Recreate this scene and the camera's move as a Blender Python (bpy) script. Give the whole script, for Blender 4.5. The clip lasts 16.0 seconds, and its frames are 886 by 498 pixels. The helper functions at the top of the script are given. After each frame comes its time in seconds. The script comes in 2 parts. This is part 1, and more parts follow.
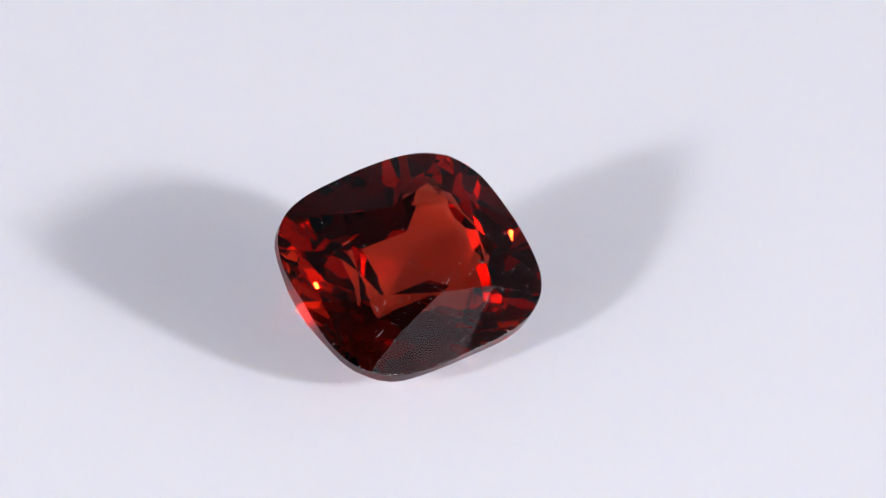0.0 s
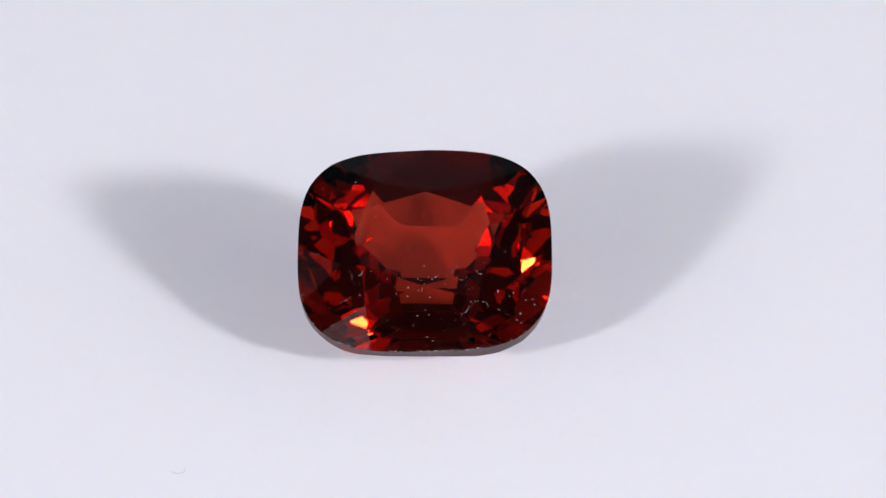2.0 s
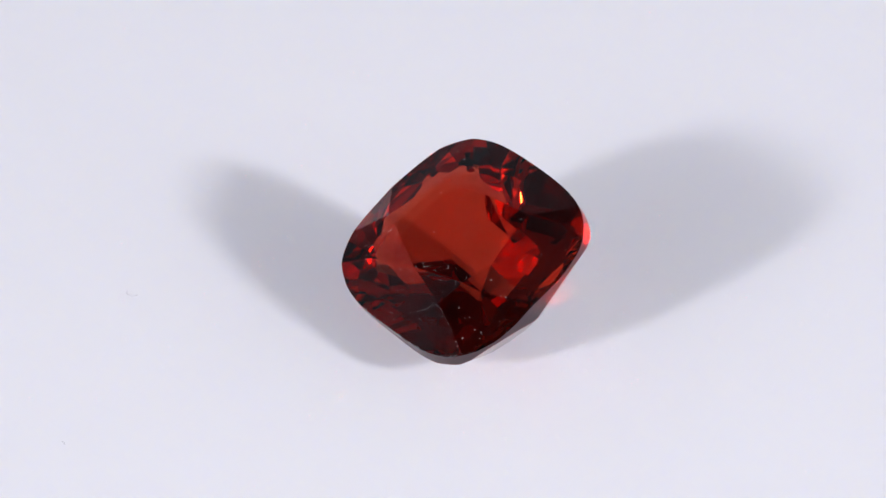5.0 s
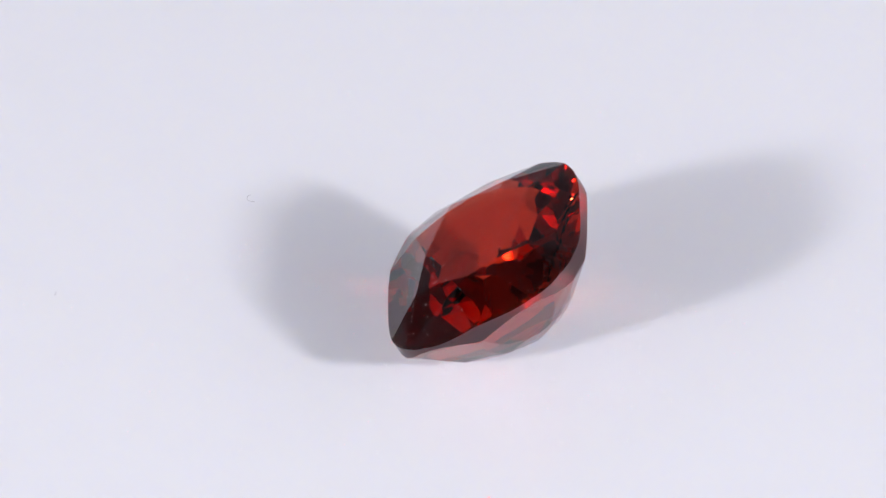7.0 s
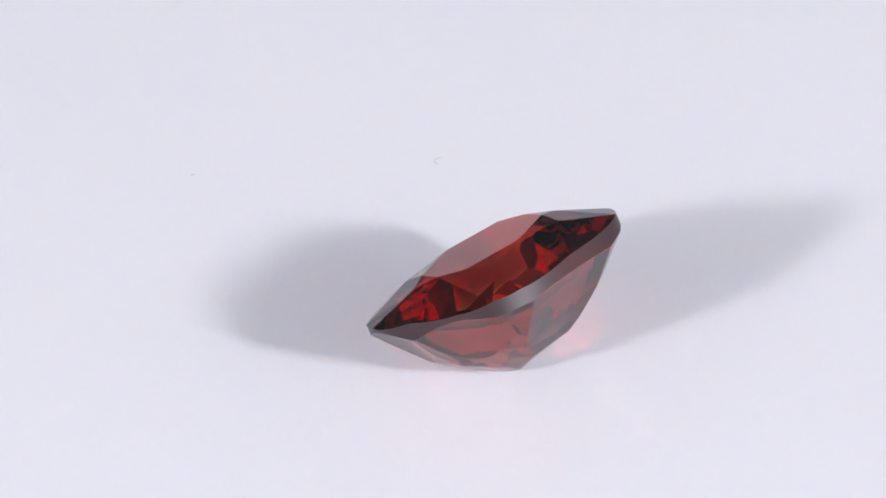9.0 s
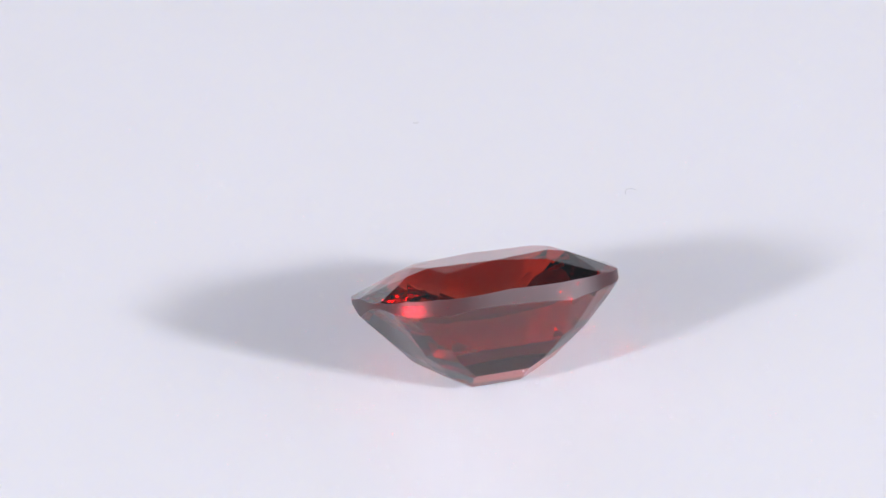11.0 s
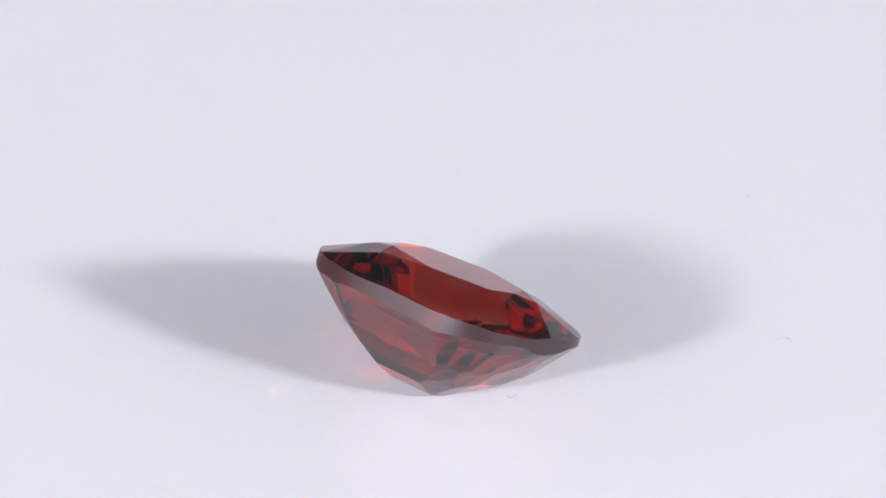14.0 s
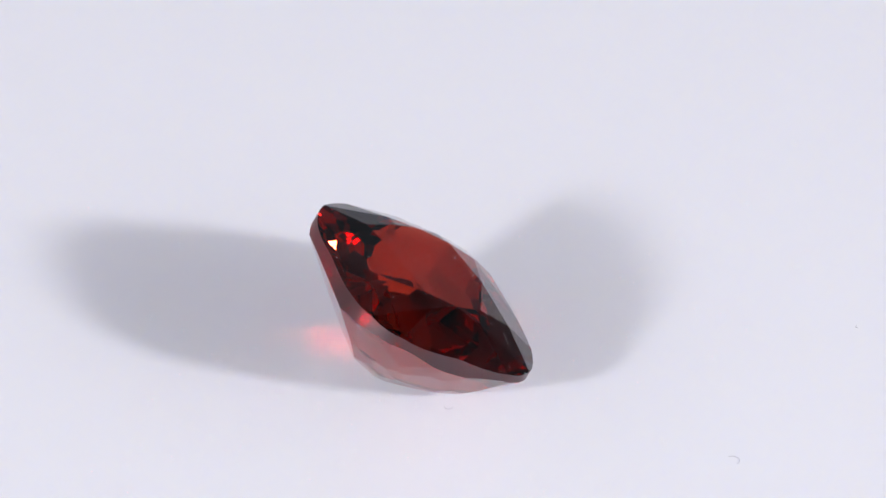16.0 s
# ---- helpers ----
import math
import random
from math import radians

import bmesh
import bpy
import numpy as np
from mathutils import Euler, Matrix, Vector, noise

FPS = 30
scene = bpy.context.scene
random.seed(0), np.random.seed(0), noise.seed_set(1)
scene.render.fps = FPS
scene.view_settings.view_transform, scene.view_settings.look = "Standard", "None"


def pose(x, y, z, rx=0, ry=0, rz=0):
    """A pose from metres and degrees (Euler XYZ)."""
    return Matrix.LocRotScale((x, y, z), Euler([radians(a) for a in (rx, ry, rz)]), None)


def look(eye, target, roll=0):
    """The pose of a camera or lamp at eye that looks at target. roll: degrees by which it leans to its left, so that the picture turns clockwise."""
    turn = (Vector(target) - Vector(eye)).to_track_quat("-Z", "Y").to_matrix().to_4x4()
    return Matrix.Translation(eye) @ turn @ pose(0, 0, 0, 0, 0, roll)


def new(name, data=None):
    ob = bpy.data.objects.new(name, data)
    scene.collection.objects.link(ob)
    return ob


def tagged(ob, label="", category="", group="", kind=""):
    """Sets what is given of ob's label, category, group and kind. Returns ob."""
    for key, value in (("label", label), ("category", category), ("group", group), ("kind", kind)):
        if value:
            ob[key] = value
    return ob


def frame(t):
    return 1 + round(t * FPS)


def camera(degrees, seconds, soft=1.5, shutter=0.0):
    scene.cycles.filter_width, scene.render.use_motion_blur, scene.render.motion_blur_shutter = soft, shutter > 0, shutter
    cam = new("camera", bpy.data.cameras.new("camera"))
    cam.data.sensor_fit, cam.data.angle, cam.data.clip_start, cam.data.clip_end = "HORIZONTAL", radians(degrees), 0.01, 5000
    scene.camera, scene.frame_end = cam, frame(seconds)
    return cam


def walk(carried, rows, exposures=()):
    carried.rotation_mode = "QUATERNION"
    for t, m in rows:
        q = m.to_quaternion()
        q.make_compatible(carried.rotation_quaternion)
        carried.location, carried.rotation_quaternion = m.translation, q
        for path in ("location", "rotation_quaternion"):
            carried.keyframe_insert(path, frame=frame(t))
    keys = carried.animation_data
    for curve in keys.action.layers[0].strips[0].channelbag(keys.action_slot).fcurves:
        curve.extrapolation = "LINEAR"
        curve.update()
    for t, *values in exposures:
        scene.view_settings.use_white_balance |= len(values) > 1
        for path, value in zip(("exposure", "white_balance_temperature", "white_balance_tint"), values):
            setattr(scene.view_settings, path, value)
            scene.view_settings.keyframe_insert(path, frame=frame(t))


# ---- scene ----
MM = 0.001
SPIN_START, SPIN_RATE = 34.03, -18.09      # turn of the turntable: degrees at the start, degrees a second
TILT, LEAN = 29.72, 0.30                              # the stone lies over on its pavilion by this much
LIFT = 2.744                               # millimetres from the plate to the middle of its girdle

# ---- camera: still, a macro lens on a stand ----
ELEVATION = 34.416
cam = camera(10.0, 16.0)
FOCAL = 784 / math.tan(radians(5.0))
DIST = FOCAL / 57.2
_e = radians(ELEVATION)
_fw, _up = Vector((0, math.cos(_e), -math.sin(_e))), Vector((0, math.sin(_e), math.cos(_e)))
AXIS_X, AXIS_Y = 12.14, 170.83
EYE = -(DIST * _fw + AXIS_X / 57.2 * Vector((1, 0, 0)) - AXIS_Y / 57.2 * _up) * MM
VIEW = pose(*EYE, 90 - ELEVATION, 0, 0)
walk(cam, [(0, VIEW), (16, VIEW)])


# ---- light: two small soft lamps low at the front, one on each side ----
def lamp(name, azimuth, elevation, metres, size, watts):
    a, e = radians(azimuth), radians(elevation)
    eye = metres * Vector((math.cos(e) * math.cos(a), math.cos(e) * math.sin(a), math.sin(e)))
    data = bpy.data.lights.new(name, "AREA")
    data.shape, data.size, data.energy, data.color = "DISK", size, watts, (0.888, 0.885, 1.0)
    ob = new(name, data)
    ob.matrix_world = look(eye, (0, 0, 0))
    return ob


lamp("lamp_core_east", -33, 24.2, 0.72, 0.080, 7.65)    # hot middle of each softbox
lamp("lamp_core_west", -137.5, 22.5, 0.72, 0.080, 6.2)
lamp("lamp_mid_east", -37, 24, 0.75, 0.19, 0.10)         # the cloth round it, dimmer outwards
lamp("lamp_mid_west", -136, 24, 0.75, 0.19, 0.10)
lamp("lamp_box_east", -42, 26, 0.78, 0.56, 0.30)
lamp("lamp_box_west", -130, 26, 0.78, 0.56, 0.30)
world = bpy.data.worlds.new("world")
scene.world = world
world.use_nodes = True
world.node_tree.nodes["Background"].inputs[0].default_value = (0.02, 0.02, 0.022, 1)
scene.view_settings.exposure = 0.0
scene.cycles.blur_glossy = 0.0
scene.cycles.sample_clamp_indirect = 0.0
scene.cycles.transparent_max_bounces = 128


# ---- materials ----
def material(name):
    m = bpy.data.materials.new(name)
    m.use_nodes = True
    m.node_tree.nodes.clear()
    return m, m.node_tree.nodes, m.node_tree.links


def painted(name, colour, rough, scale, amount, bump=0.0, spec=0.5):
    """A matt or glossy surface whose tone and relief vary at two scales."""
    m, nodes, links = material(name)
    out, sh = nodes.new("ShaderNodeOutputMaterial"), nodes.new("ShaderNodeBsdfPrincipled")
    co = nodes.new("ShaderNodeTexCoord")
    big, fine = nodes.new("ShaderNodeTexNoise"), nodes.new("ShaderNodeTexNoise")
    big.inputs["Scale"].default_value, fine.inputs["Scale"].default_value = scale, scale * 14
    add, ramp = nodes.new("ShaderNodeMath"), nodes.new("ShaderNodeValToRGB")
    add.operation = "MULTIPLY_ADD"
    add.inputs[1].default_value, add.inputs[2].default_value = 0.35, 0.0
    links.new(co.outputs["Object"], big.inputs["Vector"])
    links.new(co.outputs["Object"], fine.inputs["Vector"])
    links.new(fine.outputs[0], add.inputs[0])
    links.new(big.outputs[0], add.inputs[2])
    links.new(add.outputs[0], ramp.inputs[0])
    ramp.color_ramp.elements[0].position, ramp.color_ramp.elements[1].position = 0.35, 1.0
    ramp.color_ramp.elements[0].color = (*[c * (1 - amount) for c in colour], 1)
    ramp.color_ramp.elements[1].color = (*colour, 1)
    links.new(ramp.outputs[0], sh.inputs["Base Color"])
    sh.inputs["Roughness"].default_value = rough
    sh.inputs["Specular IOR Level"].default_value = spec
    if bump:
        b = nodes.new("ShaderNodeBump")
        b.inputs["Strength"].default_value, b.inputs["Distance"].default_value = bump, 0.00002
        links.new(fine.outputs[0], b.inputs["Height"])
        links.new(b.outputs[0], sh.inputs["Normal"])
    links.new(sh.outputs[0], out.inputs[0])
    return m


def gem_material(name, rough, body, bounce, scale, depth, sheen=1.0, ground=0.0):
    """Red crystal: clear gloss by the law of reflection, tinted where it reflects wholly; the rest is refracted and tinted.
    ground: how much of the surface is ground matt, scattering and letting light glow through."""
    m, nodes, links = material(name)
    out, mix = nodes.new("ShaderNodeOutputMaterial"), nodes.new("ShaderNodeMixShader")
    fres, refr, gloss = nodes.new("ShaderNodeFresnel"), nodes.new("ShaderNodeBsdfRefraction"), nodes.new("ShaderNodeBsdfGlossy")
    fres.inputs["IOR"].default_value = refr.inputs["IOR"].default_value = 1.80
    refr.inputs["Color"].default_value = (*body, 1)
    # Darkening of long inner paths is put into the total-reflection tint.
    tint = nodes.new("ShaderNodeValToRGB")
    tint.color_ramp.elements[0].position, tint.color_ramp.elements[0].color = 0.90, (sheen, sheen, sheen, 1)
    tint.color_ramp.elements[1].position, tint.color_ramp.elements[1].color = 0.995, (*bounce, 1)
    refr.inputs["Roughness"].default_value = gloss.inputs["Roughness"].default_value = rough
    if depth:                                     # polish that is not quite flat, or ground grain
        co, grain, relief = nodes.new("ShaderNodeTexCoord"), nodes.new("ShaderNodeTexNoise"), nodes.new("ShaderNodeBump")
        grain.inputs["Scale"].default_value, grain.inputs["Detail"].default_value = scale, 3
        relief.inputs["Strength"].default_value, relief.inputs["Distance"].default_value = 1.0, depth
        links.new(co.outputs["Object"], grain.inputs["Vector"])
        links.new(grain.outputs[0], relief.inputs["Height"])
        links.new(relief.outputs[0], refr.inputs["Normal"])
        links.new(relief.outputs[0], gloss.inputs["Normal"])
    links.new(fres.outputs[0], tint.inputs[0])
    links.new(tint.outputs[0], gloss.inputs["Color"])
    links.new(fres.outputs[0], mix.inputs[0])
    links.new(refr.outputs[0], mix.inputs[1])
    links.new(gloss.outputs[0], mix.inputs[2])
    if not ground:
        links.new(mix.outputs[0], out.inputs[0])
        return m
    grey, glow, skin, both = nodes.new("ShaderNodeBsdfDiffuse"), nodes.new("ShaderNodeBsdfTranslucent"), nodes.new("ShaderNodeMixShader"), nodes.new("ShaderNodeMixShader")
    grey.inputs["Color"].default_value, glow.inputs["Color"].default_value = (0.22, 0.16, 0.18, 1), (0.75, 0.10, 0.08, 1)
    skin.inputs[0].default_value, both.inputs[0].default_value = 0.5, ground
    links.new(grey.outputs[0], skin.inputs[1])
    links.new(glow.outputs[0], skin.inputs[2])
    links.new(mix.outputs[0], both.inputs[1])
    links.new(skin.outputs[0], both.inputs[2])
    links.new(both.outputs[0], out.inputs[0])
    return m


def absorption_shell(name, colour):
    """Material of an added shell: each crossing tints light, imitating absorption along its path."""
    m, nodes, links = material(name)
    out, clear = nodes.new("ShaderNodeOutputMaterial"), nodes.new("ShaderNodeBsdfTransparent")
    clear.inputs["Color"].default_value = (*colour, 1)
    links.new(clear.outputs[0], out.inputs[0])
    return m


WHITE = painted("white_acrylic", (0.82, 0.82, 0.83), 0.05, 60, 0.02, 0.0, 0.5)
_acrylic = next(n for n in WHITE.node_tree.nodes if n.type == "BSDF_PRINCIPLED")     # light spreads in the milky plate
_acrylic.inputs["Subsurface Weight"].default_value, _acrylic.inputs["Subsurface Scale"].default_value = 0.54, 0.026
_acrylic.inputs["Subsurface Radius"].default_value = (0.9, 0.97, 1.2)
LINT = painted("grey_lint", (0.5, 0.49, 0.5), 0.9, 900, 0.3)
DUST = painted("pale_dust", (0.62, 0.61, 0.61), 0.9, 900, 0.2)
# Blotches added to an unseen wall, as soft patches reflected in the plate.
BACK = painted("uneven_reflected_grey", (0.14, 0.14, 0.15), 0.9, 9, 0.6)
WALL = painted("grey_card", (0.23, 0.235, 0.255), 0.8, 4, 0.05)
DARK = painted("dark_cloth", (0.07, 0.07, 0.073), 0.9, 6, 0.3)
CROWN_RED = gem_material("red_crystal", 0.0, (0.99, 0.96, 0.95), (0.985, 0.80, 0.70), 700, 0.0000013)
# Same crystal as the crown; absorption's darkening is put into this surface tint.
PAVILION_RED = gem_material("red_crystal_dimmed", 0.0, (0.86, 0.60, 0.56), (0.985, 0.80, 0.70), 700, 0.0000013)
ABSORPTION = absorption_shell("red_absorption_shell", (0.974, 0.825, 0.775))
FROST = gem_material("frosted_girdle", 0.5, (0.60, 0.21, 0.19), (0.7, 0.28, 0.24), 30000, 0.000006, 0.6, 0.15)


def part(name, bm, mat, parent=None, label=""):
    """Links a bmesh as one mesh object, under its thing if it has one."""
    me = bpy.data.meshes.new(name)
    bm.to_mesh(me)
    bm.free()
    me.materials.append(mat)
    ob = new(name, me)
    ob.parent = parent
    return tagged(ob, label)


# ---- the setting ----
def slab(x0, x1, y0, y1, z0, z1):
    bm = bmesh.new()
    bmesh.ops.create_cube(bm, size=1)
    bmesh.ops.scale(bm, vec=(x1 - x0, y1 - y0, z1 - z0), verts=bm.verts)
    bmesh.ops.translate(bm, vec=((x0 + x1) / 2, (y0 + y1) / 2, (z0 + z1) / 2), verts=bm.verts)
    return bm


def setting():
    X, Y0, Y1, TOP, D = 0.95, -0.85, 0.60, 0.85, 0.01
    # Unseen enclosure; wall tones are set for fill light and dark reflections.
    tagged(part("floor", slab(-X, X, Y0, Y1, -0.03, -0.02), WALL), "grey card floor under the turntable", "floor", kind="structure")
    tagged(part("wall_north", slab(-X, X, Y1, Y1 + D, -0.03, TOP), BACK), "unseen uneven grey back wall, added for reflections", "wall", kind="structure")
    tagged(part("wall_east", slab(X, X + D, Y0, Y1, -0.03, TOP), WALL), "unseen grey card side wall, added for fill", "wall", kind="structure")
    tagged(part("wall_west", slab(-X - D, -X, Y0, Y1, -0.03, TOP), WALL), "unseen grey card side wall, added for fill", "wall", kind="structure")
    tagged(part("wall_south", slab(-X, X, Y0 - D, Y0, -0.03, TOP), DARK), "dark wall behind the camera", "wall", kind="structure")
    tagged(part("ceiling", slab(-X, X, Y0, Y1, TOP, TOP + D), DARK), "dark ceiling of the studio", "ceiling", kind="structure")


def turntable():
    """A round plate with a bevelled rim, turning with all that lies on it."""
    bm = bmesh.new()
    profile = [(0.0, 0.0), (0.146, 0.0), (0.1485, -0.0006), (0.15, -0.002), (0.15, -0.018), (0.149, -0.02), (0.0, -0.02)]
    n = 160
    rings = [[bm.verts.new((r * math.cos(i * math.tau / n), r * math.sin(i * math.tau / n), z)) for i in range(n)] for r, z in profile[1:-1]]
    for a, b in zip(rings, rings[1:]):
        for i in range(n):
            bm.faces.new((a[i], b[i], b[(i + 1) % n], a[(i + 1) % n]))
    bm.faces.new(rings[0])
    bm.faces.new(rings[-1][::-1])
    bmesh.ops.recalc_face_normals(bm, faces=bm.faces)
    return tagged(part("turntable", bm, WHITE), "white acrylic turntable plate, turning slowly", "turntable")


REST = Matrix.Rotation(radians(LEAN), 4, "Y") @ Matrix.Rotation(radians(TILT), 4, "X")


# ---- the stone: a cushion brilliant, cut plane by plane from a rough prism (millimetres) ----
LONG, SHORT, CUSHION = 3.914, 3.422, 3.163
GIRDLE, CROWN, DEPTH = 0.154, 0.783, 2.788
TABLE = ((2.16, 0.0), (1.88, 0.98), (0.0, 1.60))
SMALL = 0.7                                # how deep the small facets are cut
SKEW = (-0.0041, 0.0059, 0.001, -0.0021, -0.0112)   # how far the outline is from even
RIM = (0.067, 0.037, 0.060)
SIDES = ((90, 46.5, 51.6, 0.25), (-90, 49.1, 51.7, 0.23))
ENDS = ((0, 51.6, 1.38, 2.56, -0.03), (180, 50.4, 1.23, 2.46, 0.17))
CORNERS = ((43, 47.7, 0.24, 1.58, 2.43), (137, 45.9, 0.27, 1.50, 2.34), (223, 48.5, 0.23, 1.72, 2.54), (317, 47.7, 0.27, 1.75, 2.61))


def girdle_point(azimuth, z):
    c, s = math.cos(radians(azimuth)), math.sin(radians(azimuth))
    r = (abs(c / LONG) ** CUSHION + abs(s / SHORT) ** CUSHION) ** (-1 / CUSHION)
    r *= 1 + SKEW[0] * s + SKEW[1] * 2 * s * c + SKEW[2] * (4 * c ** 3 - 3 * c) + SKEW[3] * (3 * s - 4 * s ** 3) + SKEW[4] * math.sin(radians(4 * azimuth))
    return Vector((r * c, r * s, z))


def rim_top(azimuth):
    """The upper edge of the girdle: it rises towards the two short ends."""
    c, s = math.cos(radians(azimuth)), math.sin(radians(azimuth))
    return GIRDLE + RIM[0] * abs(c) ** 3 - 0.02 + RIM[1] * c + RIM[2] * s


def plane(a, b, c):
    """A cutting plane through three points, its normal away from the stone's middle."""
    n = (b - a).cross(c - a).normalized()
    return (a, n if n.dot(a - Vector((0, 0, -0.6))) > 0 else -n)


def crown_planes():
    top = GIRDLE + CROWN
    quarter = [(TABLE[0], 0.0), (TABLE[1], 43.0), (TABLE[2], 90.0)]
    ring = []
    for sx, sy, picks in ((1, 1, (0, 1)), (-1, 1, (2, 1)), (-1, -1, (0, 1)), (1, -1, (2, 1))):
        for k in picks:
            (x, y), az = quarter[k]
            az = 37.0 if k == 1 and sx > 0 > sy else az   # one corner was cut off centre
            ring.append((Vector((sx * x, sy * y, top)), math.degrees(math.atan2(sy * math.sin(radians(az)), sx * math.cos(radians(az)) if k != 2 else 0.0))))
    mains = []
    for t, az in ring:
        g = girdle_point(az, rim_top(az))
        side = Vector((-(g - t).y, (g - t).x, 0))
        if abs(az) % 90 > 1:                      # the corner kites face along the outline's normal
            side = Vector((-math.sin(radians(az)), math.cos(radians(az)), 0)) * 1.0
        mains.append(plane(t, g, t + side))
    cuts = [(Vector((0, 0, top)), Vector((0, 0, 1)))] + mains
    for i, (t, az) in enumerate(ring):
        u, az2 = ring[(i + 1) % 8]
        (p, n), (q, m) = mains[i], mains[(i + 1) % 8]
        d = n.cross(m)                            # the line on which two kites meet
        d = d if d.z < 0 else -d
        low = top - (0.36 if i == 5 else 0.20) * CROWN
        a = Matrix((n, m, (0, 0, 1))).inverted() @ Vector((n.dot(p), m.dot(q), low))
        cuts.append(plane(t, u, a))               # star
        split = {0: 27.0, 1: 56.0, 2: 124.0, 3: 153.0, 4: -153.0, 5: -118.0, 6: -56.0, 7: -27.0}[i]
        mid = girdle_point(split, rim_top(split) - 0.03)
        cuts.append(plane(a, mid, girdle_point(az, rim_top(az))))
        if i in (5, 6):                           # two half facets that are flatter than their twins
            mid = mid + Vector((0, 0, 0.05 if i == 5 else 0.06))
        cuts.append(plane(a, mid, girdle_point(az2, rim_top(az2))))
    return cuts


def support(azimuth):
    """How far the girdle's outline reaches in a direction."""
    c, s = math.cos(radians(azimuth)), math.sin(radians(azimuth))
    return max(c * v.x + s * v.y for v in (girdle_point(k * 2.0, 0) for k in range(180)))


def pavilion_planes():
    cuts = []

    def facet(azimuth, reach, depth, slope):
        """A facet below the girdle facing that way, reach from the axis at that depth."""
        a, s = radians(azimuth), radians(slope)
        out = Vector((math.cos(a), math.sin(a), 0))
        cuts.append((out * reach + Vector((0, 0, -depth)), (out * math.sin(s) - Vector((0, 0, math.cos(s)))).normalized()))

    for side, slope, flank, deep in SIDES:        # long sides: one broad steep facet each, and its flanks
        facet(side, support(side), deep, slope)
        facet(side - 24, support(side - 24), deep + 0.18, flank)
        facet(side + 24, support(side + 24), deep + 0.18, flank)
    for end, slope, main, low, deep in ENDS:      # short ends: a pair of halves over one main
        facet(end - 15, support(end - 15), deep, slope)
        facet(end + 15, support(end + 15), deep, slope)
        facet(end, 3.10, main, 42.5)
        facet(end, 1.55, low, 33.0)
    for az, slope, deep, main, low in CORNERS:    # corners, in three tiers
        facet(az, support(az), deep, slope)
        facet(az, 2.95, main, 42.0)
        facet(az, 1.75, low, 29.0)
    facet(90, 1.40, 2.47, 23.0)                   # under side of the front
    cuts.append((Vector((0, 0, -GIRDLE - DEPTH)), Vector((0, 0, -1))))
    down = REST.inverted().to_3x3() @ Vector((0, 0, -1))
    cuts.append((down * LIFT, down))              # the face on which the stone lies
    return cuts


def small_facets():
    """Further facets of the pavilion: way, slope, and how much of the edge each takes off."""
    rows, rnd = [], random.Random(3)
    for az, slope, deep in ((9, 46.5, 0.07), (28, 49.5, 0.06), (58, 50.0, 0.07), (21, 44.0, 0.12), (66, 46.5, 0.12), (33, 39.5, 0.10), (55, 40.0, 0.12),
                            (16, 36.5, 0.10), (8, 30.0, 0.06), (40, 33.0, 0.07),
                            (4, 49.0, 0.04), (13, 41.0, 0.05), (25, 37.5, 0.05), (46, 45.0, 0.05), (50, 36.5, 0.05), (36, 47.0, 0.04)):
        for way in (az, 180 - az, 180 + az, 360 - az):
            rows.append((way + rnd.uniform(-1.5, 1.5), slope + rnd.uniform(-1.0, 1.0), SMALL * deep * rnd.uniform(0.8, 1.15)))
    for az, slope, deep in ((83, 46.0, 0.07), (76, 49.0, 0.06), (87, 41.0, 0.08), (72, 42.5, 0.08), (80, 36.0, 0.08)):      # under the low long side
        for way in (-az, az - 180):
            rows.append((way + rnd.uniform(-1.5, 1.5), slope + rnd.uniform(-1.0, 1.0), SMALL * deep * rnd.uniform(0.8, 1.15)))
    return rows


def bevel_off(bm, rows):
    """Cuts each facet where it takes just so much off the body as it stands."""
    for az, slope, deep in rows:
        a, s = radians(az), radians(slope)
        no = Vector((math.cos(a) * math.sin(s), math.sin(a) * math.sin(s), -math.cos(s)))
        far = max(bm.verts, key=lambda v: v.co.dot(no)).co
        cut(bm, [(far - no * deep, no)])


def cut(bm, planes):
    for co, no in planes:
        r = bmesh.ops.bisect_plane(bm, geom=bm.verts[:] + bm.edges[:] + bm.faces[:], dist=1e-5, plane_co=co, plane_no=no, clear_outer=True)
        edges = [e for e in bm.edges if e.is_boundary]
        if edges:
            bmesh.ops.contextual_create(bm, geom=edges)


def stone_body():
    bm = bmesh.new()
    n = 96
    rim = [girdle_point(i * 360 / n, 0) for i in range(n)]
    low, high = [bm.verts.new((v.x, v.y, -4)) for v in rim], [bm.verts.new((v.x, v.y, 2)) for v in rim]
    for i in range(n):
        bm.faces.new((low[i], low[(i + 1) % n], high[(i + 1) % n], high[i]))
    bm.faces.new(high)
    bm.faces.new(low[::-1])
    planes = pavilion_planes()
    cut(bm, crown_planes() + planes)
    bevel_off(bm, small_facets())
    cut(bm, planes[-1:])
    bmesh.ops.remove_doubles(bm, verts=bm.verts, dist=1e-4)
    bmesh.ops.recalc_face_normals(bm, faces=bm.faces)
    return bm


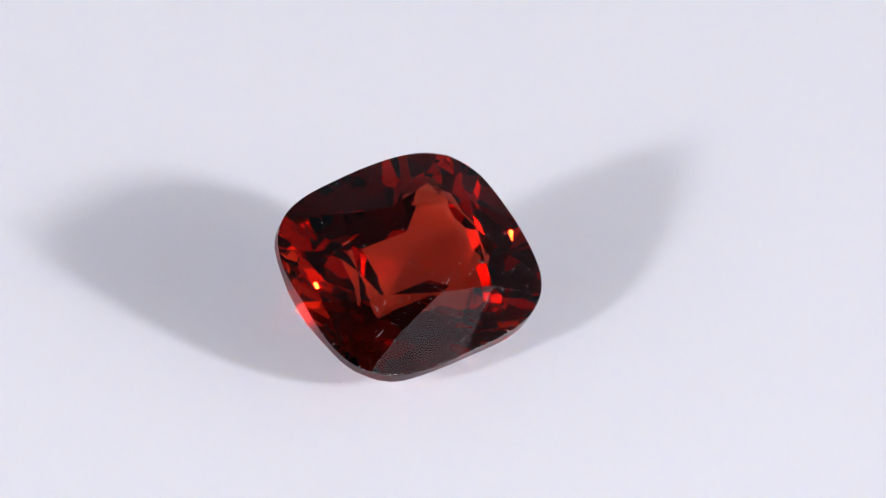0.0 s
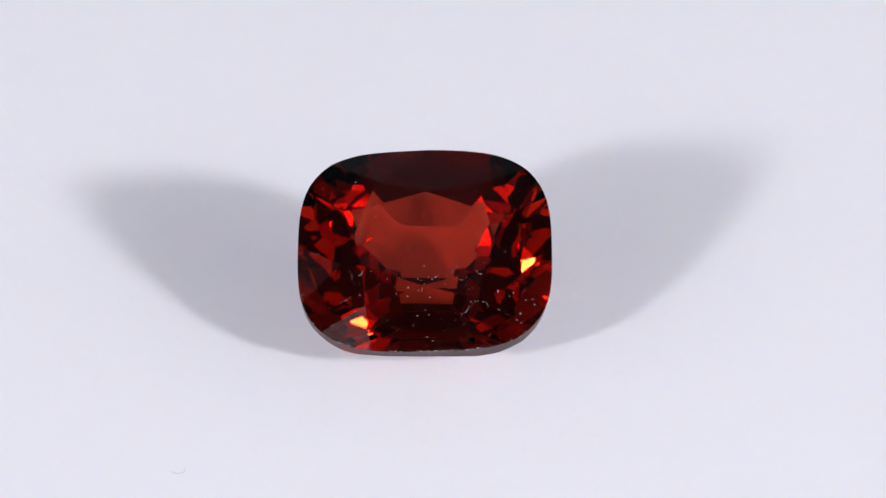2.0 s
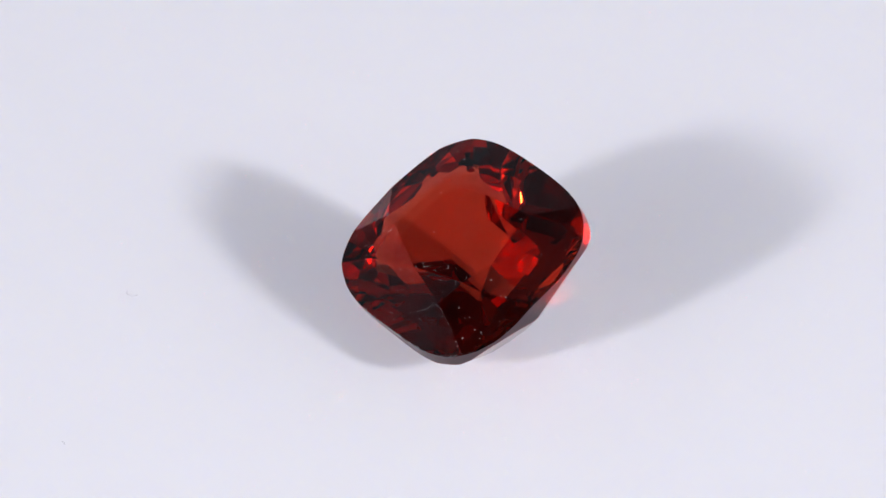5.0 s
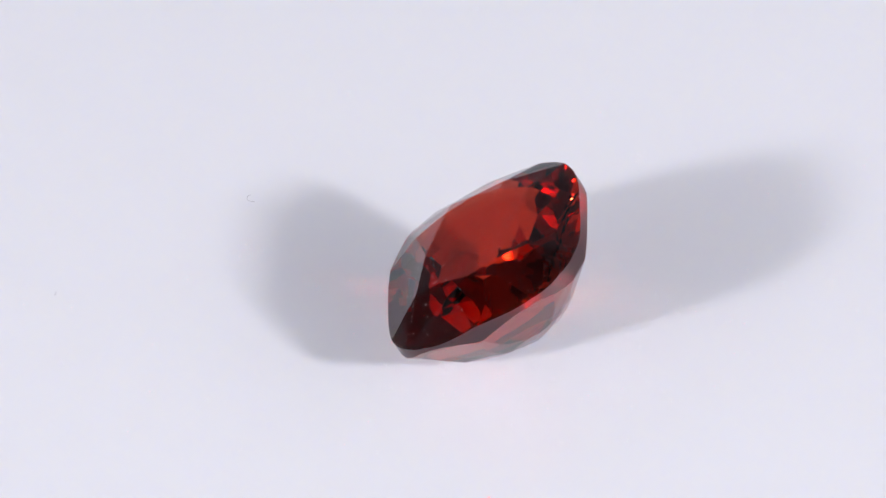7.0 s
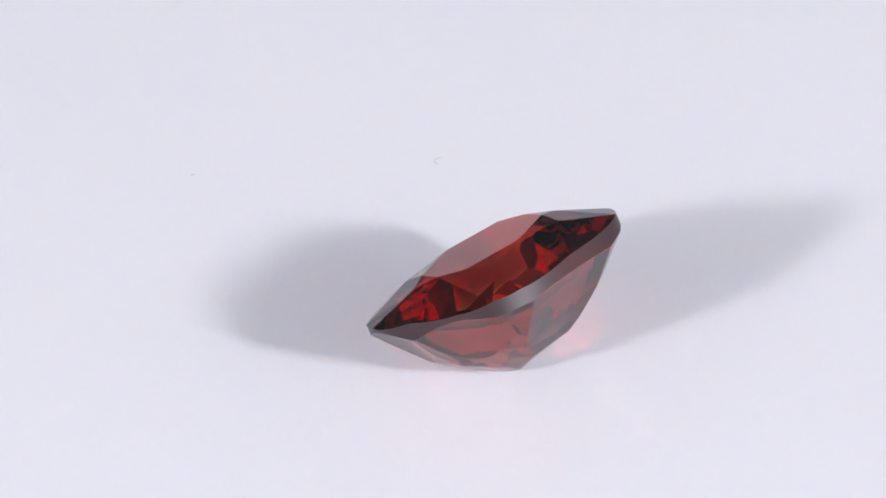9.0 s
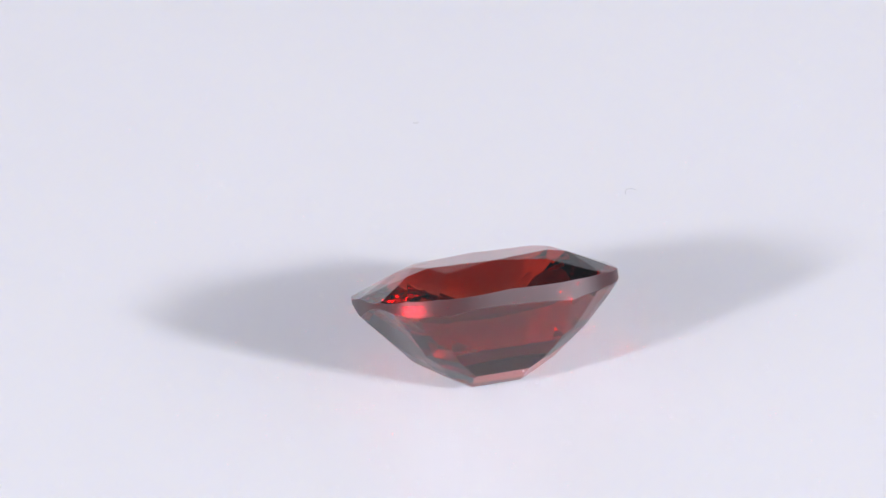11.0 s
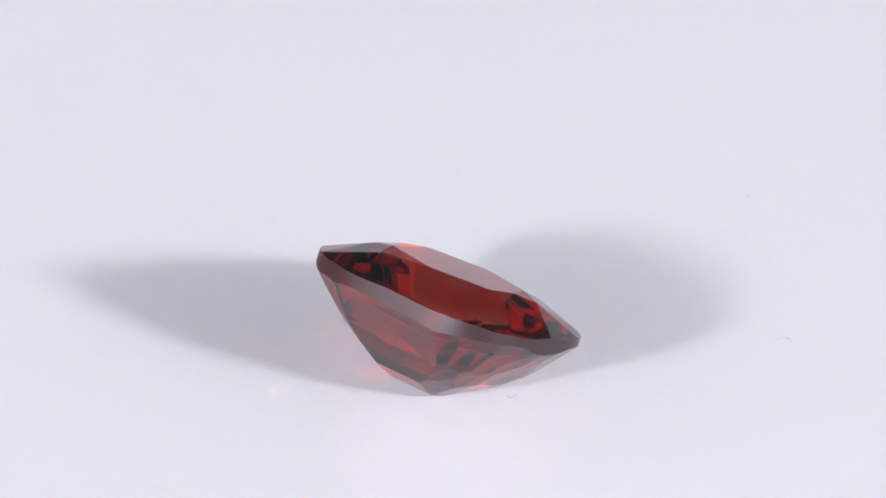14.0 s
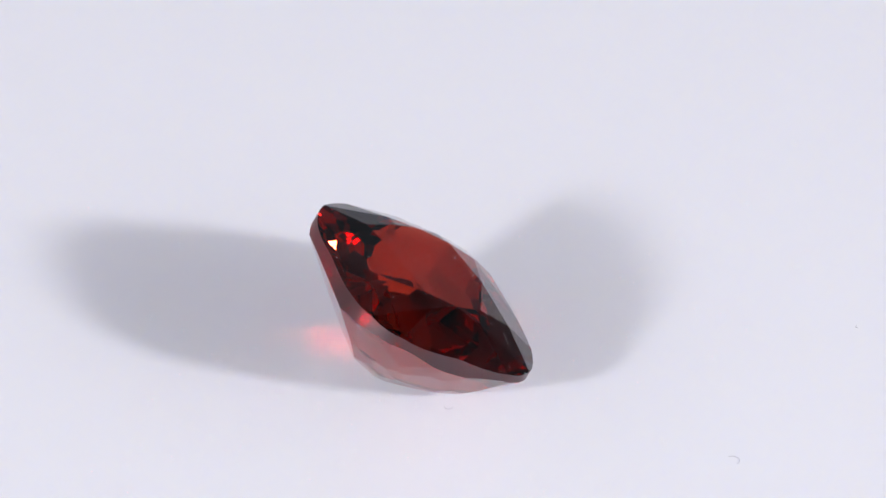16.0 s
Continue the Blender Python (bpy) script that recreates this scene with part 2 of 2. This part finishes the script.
def gemstone():
    whole = stone_body()
    thing = new("gemstone")
    tagged(thing, "red cushion-cut gemstone lying tilted on a white turntable", "gemstone")

    def kind_of(f):
        return "girdle" if abs(f.normal.z) < 0.02 else "crown" if f.normal.z > 0 else "pavilion"

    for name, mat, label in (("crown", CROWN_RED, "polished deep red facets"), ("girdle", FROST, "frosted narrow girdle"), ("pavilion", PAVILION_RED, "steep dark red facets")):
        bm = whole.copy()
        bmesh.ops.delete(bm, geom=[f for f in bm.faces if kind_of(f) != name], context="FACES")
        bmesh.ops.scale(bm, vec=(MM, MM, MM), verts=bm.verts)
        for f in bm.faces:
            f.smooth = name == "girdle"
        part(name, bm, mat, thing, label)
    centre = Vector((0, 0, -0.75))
    for reach in (0.97, 0.91, 0.84, 0.77, 0.69, 0.60, 0.50):         # added nested shells: the longer light's way through the crystal, the more it crosses
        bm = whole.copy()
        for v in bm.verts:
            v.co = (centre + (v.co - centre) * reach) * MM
        part("absorption_shell", bm, ABSORPTION, thing, "added inner shell, tinted to imitate the crystal's absorption")
    whole.free()
    return thing, Matrix.Translation(Vector((-0.813, 1.060, LIFT + 0.03)) * MM) @ REST


def chip(bm, co, no, size):
    """A crumb: a squashed, uneven pyramid on the surface."""
    u = no.orthogonal().normalized()
    v = no.cross(u)
    k = random.randint(4, 6)
    turn = random.uniform(0, math.tau)
    ring = [bm.verts.new(co + (u * math.cos(turn + i * math.tau / k) + v * math.sin(turn + i * math.tau / k) * 0.7) * size * random.uniform(0.6, 1.1)) for i in range(k)]
    tip = bm.verts.new(co + no * size * 0.5)
    for i in range(k):
        bm.faces.new((ring[i], ring[(i + 1) % k], tip))
    bm.faces.new(ring[::-1])


def fibre(bm, points, radius):
    """A thin round hair through the points."""
    rings = []
    for i, p in enumerate(points):
        d = (points[min(i + 1, len(points) - 1)] - points[max(i - 1, 0)]).normalized()
        u = d.orthogonal().normalized()
        w = d.cross(u)
        rings.append([bm.verts.new(p + (u * math.cos(k * math.tau / 5) + w * math.sin(k * math.tau / 5)) * radius) for k in range(5)])
    for a, b in zip(rings, rings[1:]):
        for k in range(5):
            bm.faces.new((a[k], a[(k + 1) % 5], b[(k + 1) % 5], b[k]))
    bm.faces.new(rings[0][::-1])
    bm.faces.new(rings[-1])


def on_face(rnd, f):
    """A place on a flat facet, by chance."""
    k = rnd.randrange(1, len(f.verts) - 1)
    q, w = math.sqrt(rnd.random()), rnd.random()
    return f.verts[0].co * (1 - q) + f.verts[k].co * q * (1 - w) + f.verts[k + 1].co * q * w


def curl(rnd, co, no, length, radius, bm):
    """A short hair that lies curled on a facet."""
    u = no.orthogonal().normalized()
    v, turn, at = no.cross(u), rnd.uniform(0, math.tau), co + no * 0.006
    bend, pts = rnd.uniform(-0.55, 0.55), []
    for k in range(8):
        pts.append(at.copy())
        turn += bend + rnd.uniform(-0.35, 0.35)
        at += (u * math.cos(turn) + v * math.sin(turn)) * length / 7
    fibre(bm, pts, radius)


def dust_on_stone():
    """Crumbs and short hairs that cling to the stone, most on the side of the crown that lies low."""
    rnd = random.Random(7)
    whole = stone_body()
    crown = [f for f in whole.faces if f.normal.z > 0.05]
    back = [f for f in whole.faces if f.normal.z < -0.05 and f.normal.y > 0.3]
    sizes, under = [f.calc_area() for f in crown], [f.calc_area() for f in back]
    bm = bmesh.new()
    made = 0
    while made < 330:
        f = rnd.choices(crown, sizes)[0]
        co = on_face(rnd, f)
        if rnd.random() > (0.95 if co.y < -1.1 else 0.45 if co.y < -0.3 else 0.07):
            continue
        chip(bm, co - f.normal * 0.002, f.normal, 0.007 + 0.019 * rnd.random() ** 3)
        made += 1
    for k in range(34):                            # a few crumbs under the high long side
        f = rnd.choices(back, under)[0]
        chip(bm, on_face(rnd, f) - f.normal * 0.002, f.normal, 0.007 + 0.022 * rnd.random() ** 3)
    low = [f for f in crown if f.calc_center_median().y < -0.6 or f.normal.z > 0.98]
    room, made = [f.calc_area() for f in low], 0
    while made < 7:
        f = rnd.choices(low, room)[0]
        co = on_face(rnd, f)
        if co.y > -0.5 or Vector((co.x, co.y, 0)).length > 2.9:
            continue
        curl(rnd, co, f.normal, rnd.uniform(0.15, 0.42), 0.0022, bm)
        made += 1
    for k in range(150):                           # chipped, dusty rim
        v = girdle_point(rnd.gauss(-92, 30), GIRDLE - 0.03 - 0.22 * rnd.random() ** 2)
        chip(bm, v * 0.999, Vector((v.x, v.y, 1)).normalized(), 0.008 + 0.022 * rnd.random() ** 2)
    for k in range(30):
        v = girdle_point(rnd.uniform(-30, 210), GIRDLE - 0.05 - 0.2 * rnd.random())
        chip(bm, v * 0.999, Vector((v.x, v.y, 0)).normalized(), 0.007 + 0.014 * rnd.random() ** 2)
    whole.free()
    bmesh.ops.scale(bm, vec=(MM, MM, MM), verts=bm.verts)
    return tagged(part("dust", bm, DUST), "pale dust and short hairs clinging to the stone", "dust", kind="stuff")


def lint(x, y, size, turn, bend):
    """A hooked hair lying on the plate, in millimetres from its middle."""
    bm = bmesh.new()
    pts = [Vector((size * (math.cos(turn + bend * k) * 0.5), size * (math.sin(turn + bend * k) * 0.5), 0.01 + 0.004 * (k % 2))) for k in range(7)]
    fibre(bm, pts, 0.008)
    bmesh.ops.scale(bm, vec=(MM, MM, MM), verts=bm.verts)
    ob = part("lint", bm, LINT)
    tagged(ob, "tiny hooked grey hair lying on the white turntable", "lint", "lint on the turntable")
    return ob, Matrix.Translation(Vector((x, y, 0)) * MM)


setting()
plate = turntable()
stone, STONE_REST = gemstone()
dust = dust_on_stone()
LINTS = [lint(-7.88, -6.70, 0.42, 3.6, 0.5), lint(-3.10, 0.85, 0.26, 1.2, 0.5), lint(-2.23, -12.56, 0.18, 0.4, 0.35)]


# ---- what moves: the plate turns, and the stone on it ----
def motions():
    turns = [(k * 0.5, Matrix.Rotation(radians(SPIN_START + SPIN_RATE * k * 0.5), 4, "Z")) for k in range(33)]
    walk(plate, turns)
    walk(stone, [(t, m @ STONE_REST) for t, m in turns])
    walk(dust, [(t, m @ STONE_REST) for t, m in turns])
    for ob, rest in LINTS:
        walk(ob, [(t, m @ rest) for t, m in turns])


motions()
